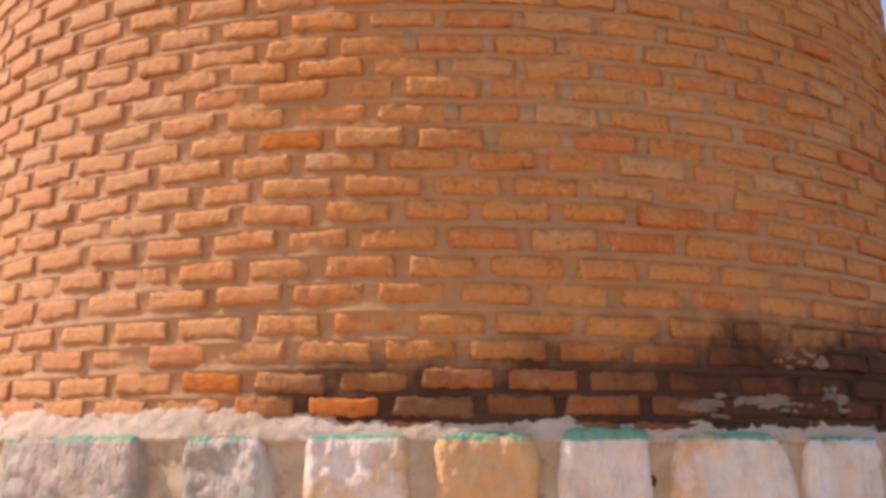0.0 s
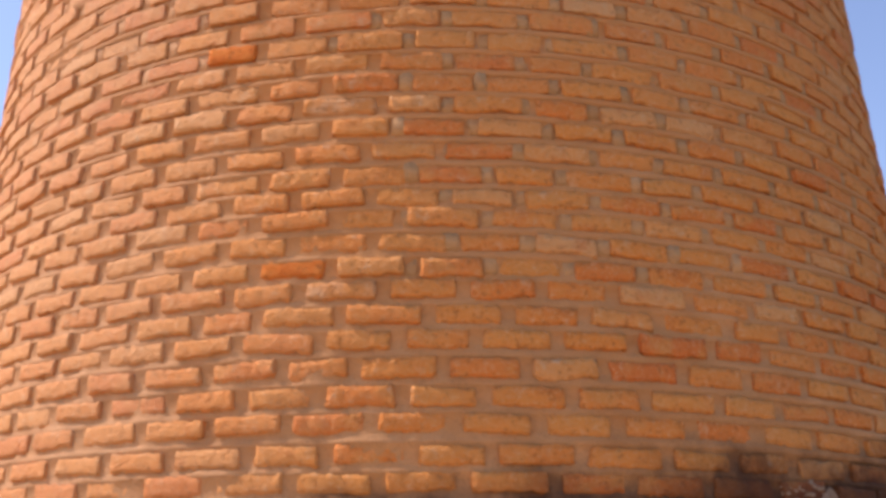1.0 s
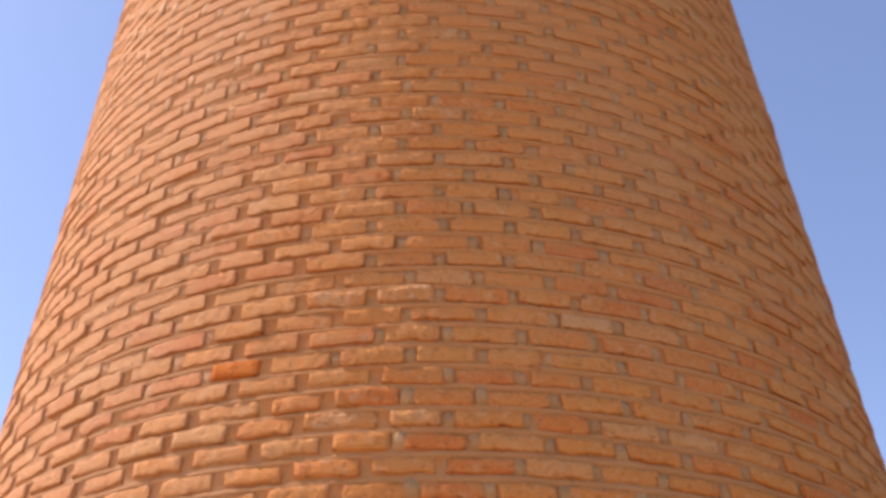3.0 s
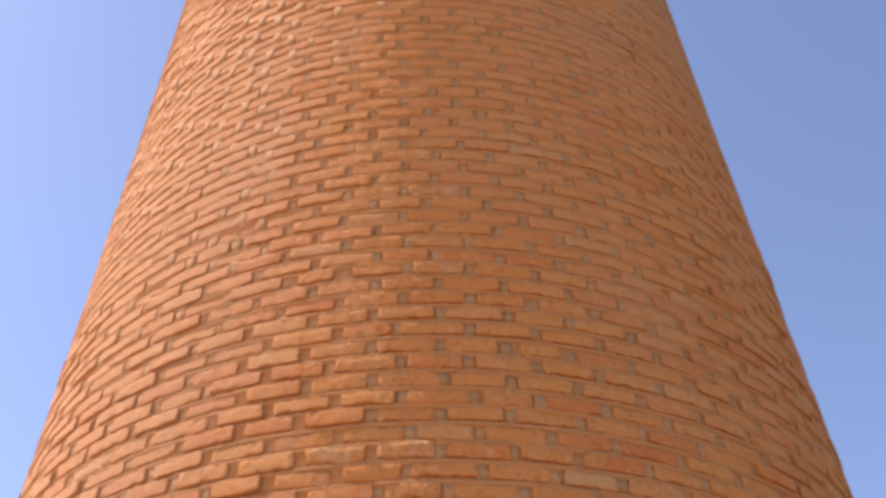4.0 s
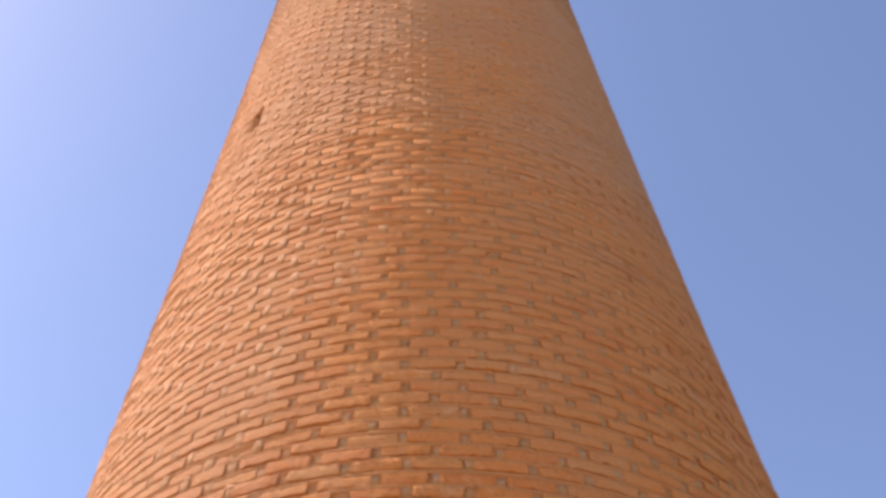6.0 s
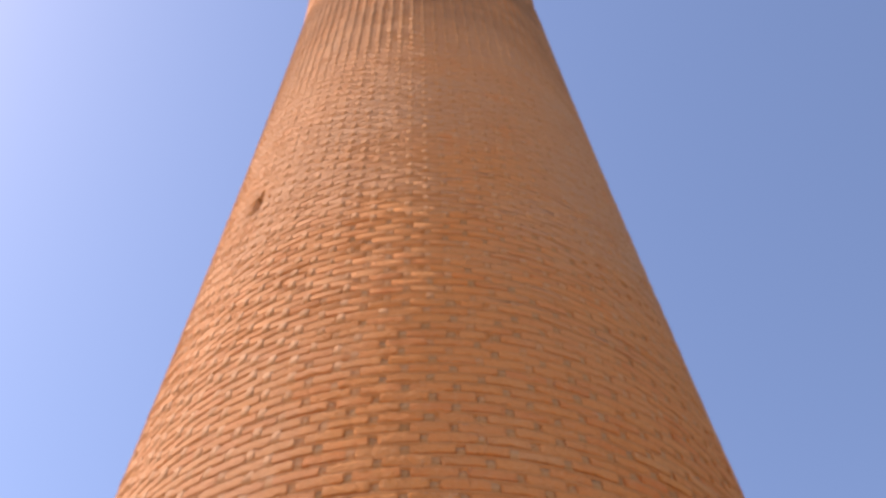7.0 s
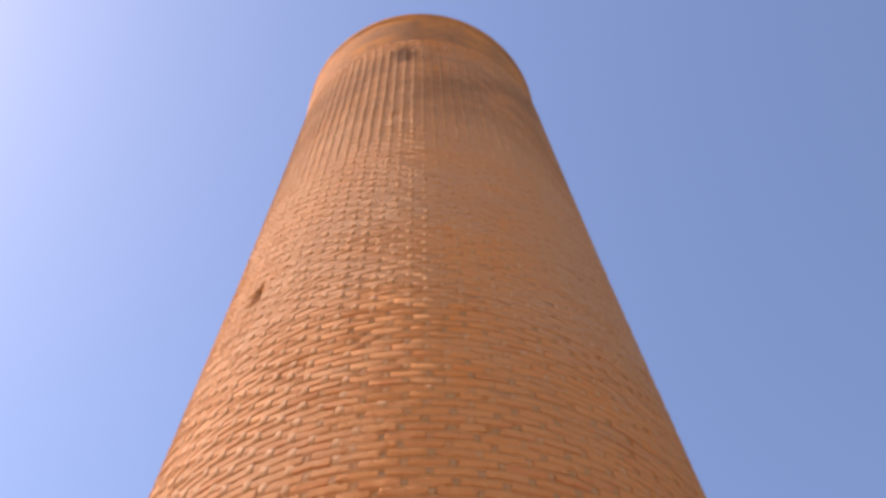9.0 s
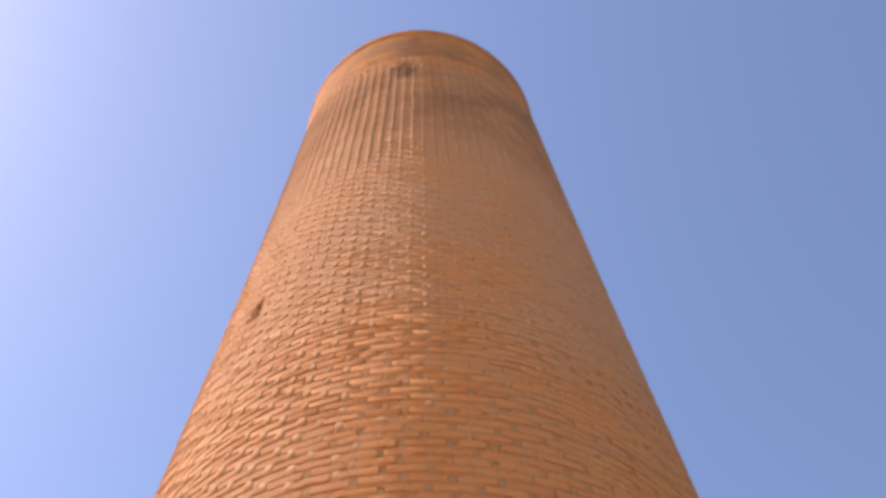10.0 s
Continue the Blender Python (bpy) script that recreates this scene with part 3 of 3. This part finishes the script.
def build_bricks(tower, shaft):
    rng = np.random.default_rng(7)
    shapes = []
    for k in range(24):
        v, f, smooth = brick_grid(FINE_U, FINE_V, rng)
        v = v * np.array([0.212, PROUD, 0.0585])
        shapes.append(mesh_of("brick", v, f, BRICK, smooth))
    fine = [brick_grid(FINE_U, FINE_V, rng) for k in range(40)]
    even = [brick_grid(FINE_U, FINE_V, rng, 0.6, 0.28) for k in range(40)]
    plain = [brick_grid(PLAIN_U, PLAIN_V, rng, 0.5, 0.3) for k in range(40)]
    trim = [brick_grid(PLAIN_U, PLAIN_V, rng, 0.15, 0.2) for k in range(40)]
    verts, faces, flags, total = [], [], [], 0
    singles = 0
    for n, az, z, width, high, turn, proud in courses():
        m = brick_pose(az, z, turn, proud)
        odd = [kind for kind, spots in ((0, PALE_BRICKS), (1, RED_BRICKS)) if any(abs(az - a) < 3.2 and abs(z - b) < 0.038 for a, b in spots)]
        if odd:
            v, f, smooth = brick_grid(FINE_U, FINE_V, rng)
            me = mesh_of("brick", v * np.array([width, PROUD, high]), f, (PALE_BRICK, RED_BRICK)[odd[0]], smooth)
            part("brick", me, shaft, ("pale limewashed brick", "bright red-orange brick")[odd[0]]).matrix_local = m
            continue
        if 0 <= n <= 12 and -58 < az < 62 and singles < 282:
            ob = part("brick", shapes[rng.integers(24)], shaft)
            ob.matrix_local = m @ Matrix.Diagonal((width / 0.212, 1, high / 0.0585, 1))
            singles += 1
            continue
        v, f, smooth = (fine if n < 20 and abs(az) < 90 else even if n < 60 and abs(az) < 90 else plain if n < 84 else trim)[rng.integers(40)]
        v = v * np.array([width, PROUD, high])
        a = np.array(m)
        verts.append(v @ a[:3, :3].T + a[:3, 3])
        faces.append(f + total)
        flags.append(smooth)
        total += len(v)
    ob = part("brickwork", mesh_of("brickwork", np.concatenate(verts), np.concatenate(faces), BRICKWORK, np.concatenate(flags)), tower, "courses of worn orange and buff bricks, sunlit side painted paler")
    tagged(ob, kind="stuff")
    dabs = [brick_grid([-0.5, -0.3, 0.3, 0.5], [-0.5, 0.0, 0.5], rng, 0.12, 0.45) for k in range(20)]
    ribs = [brick_grid([-0.5, -0.25, 0.25, 0.5], [-0.5, 0.0, 0.5], rng, 0.04, 0.0) for k in range(20)]
    for wanted, name, material, label in ((True, "pointing", POINTING, "pale mortar dabs in the upright joints"), (False, "joint_filling", FILLING, "grey-brown mortar deep in the upright joints")):
        verts, faces, total = [], [], 0
        for pale, az, z, width, high, proud in pointing():
            if pale != wanted:
                continue
            v, f, smooth = (dabs if z < 9.6 else ribs)[rng.integers(20)]
            a = np.array(brick_pose(az, z, 0, proud))
            verts.append((v * np.array([width, PROUD, high])) @ a[:3, :3].T + a[:3, 3])
            faces.append(f + total)
            total += len(v)
        ob = part(name, mesh_of(name, np.concatenate(verts), np.concatenate(faces), material), tower, label)
        tagged(ob, kind="stuff")


def plaster_smear(parent, az, z, wide, high, seed):
    """Ragged thin dabs of plaster, splashed close together on the wall."""
    rng = np.random.default_rng(int(seed * 10) + 3)
    rings, spokes = 5, 48
    turn = np.arange(spokes) * 2 * np.pi / spokes
    circle = np.stack([np.cos(turn), np.sin(turn), 0 * turn], 1)
    for dab in range(6):
        size = rng.uniform(0.16, 0.55) if dab else 0.8
        cu, cv = (rng.normal(0, 0.33) * wide, rng.normal(0, 0.33) * high) if dab else (0.0, 0.0)
        lobe = circle + Vector((0, 0, seed + dab * 5.1))
        rim = np.clip(0.8 + 0.5 * ripple(lobe, 1.7) + 0.45 * ripple(lobe, 5.0) + 0.35 * ripple(lobe, 11.0), 0.15, 1.7)
        rows = []
        for k in range(rings + 1):
            s = max(k / rings, 0.02)
            u, v = cu + s * rim * np.cos(turn) * wide * size / 2, cv + s * rim * np.sin(turn) * max(high * size, 0.02) / 2
            zz = z + v
            rough = 0.4 + ripple(np.stack([u * 40, v * 40, 0 * u + seed], 1), 1.0)
            r = radius(zz) + 0.005 * (1 - s ** 3) * rough - 0.004 * s ** 4
            a = np.radians(az) + u / radius(z)
            rows.append(np.stack([LEAN_X * (zz + EYE) + r * np.sin(a), -r * np.cos(a), zz + EYE], 1))
        part("plaster_smear", mesh_of("plaster_smear", np.concatenate(rows[::-1]), tube_faces(rings + 1, spokes), SMEAR), parent, "ragged whitish plaster smear")


SMEARS = [(27.0, 0.150, 0.26, 0.060), (19.5, 0.118, 0.20, 0.035), (22.0, 0.140, 0.42, 0.030), (31.0, 0.135, 0.40, 0.035), (28.6, 0.285, 0.16, 0.050), (32.0, 0.270, 0.09, 0.060), (33.5, 0.165, 0.14, 0.060)]

build_ground()
minaret, shaft_core, plinth_drum, foot_radius = build_tower()
build_ledge(minaret, foot_radius)
build_stones(plinth_drum, foot_radius)
build_bricks(minaret, shaft_core)
for number, (angle, level, wide, high) in enumerate(SMEARS):
    plaster_smear(minaret, angle, level, wide, high, number * 7.3)
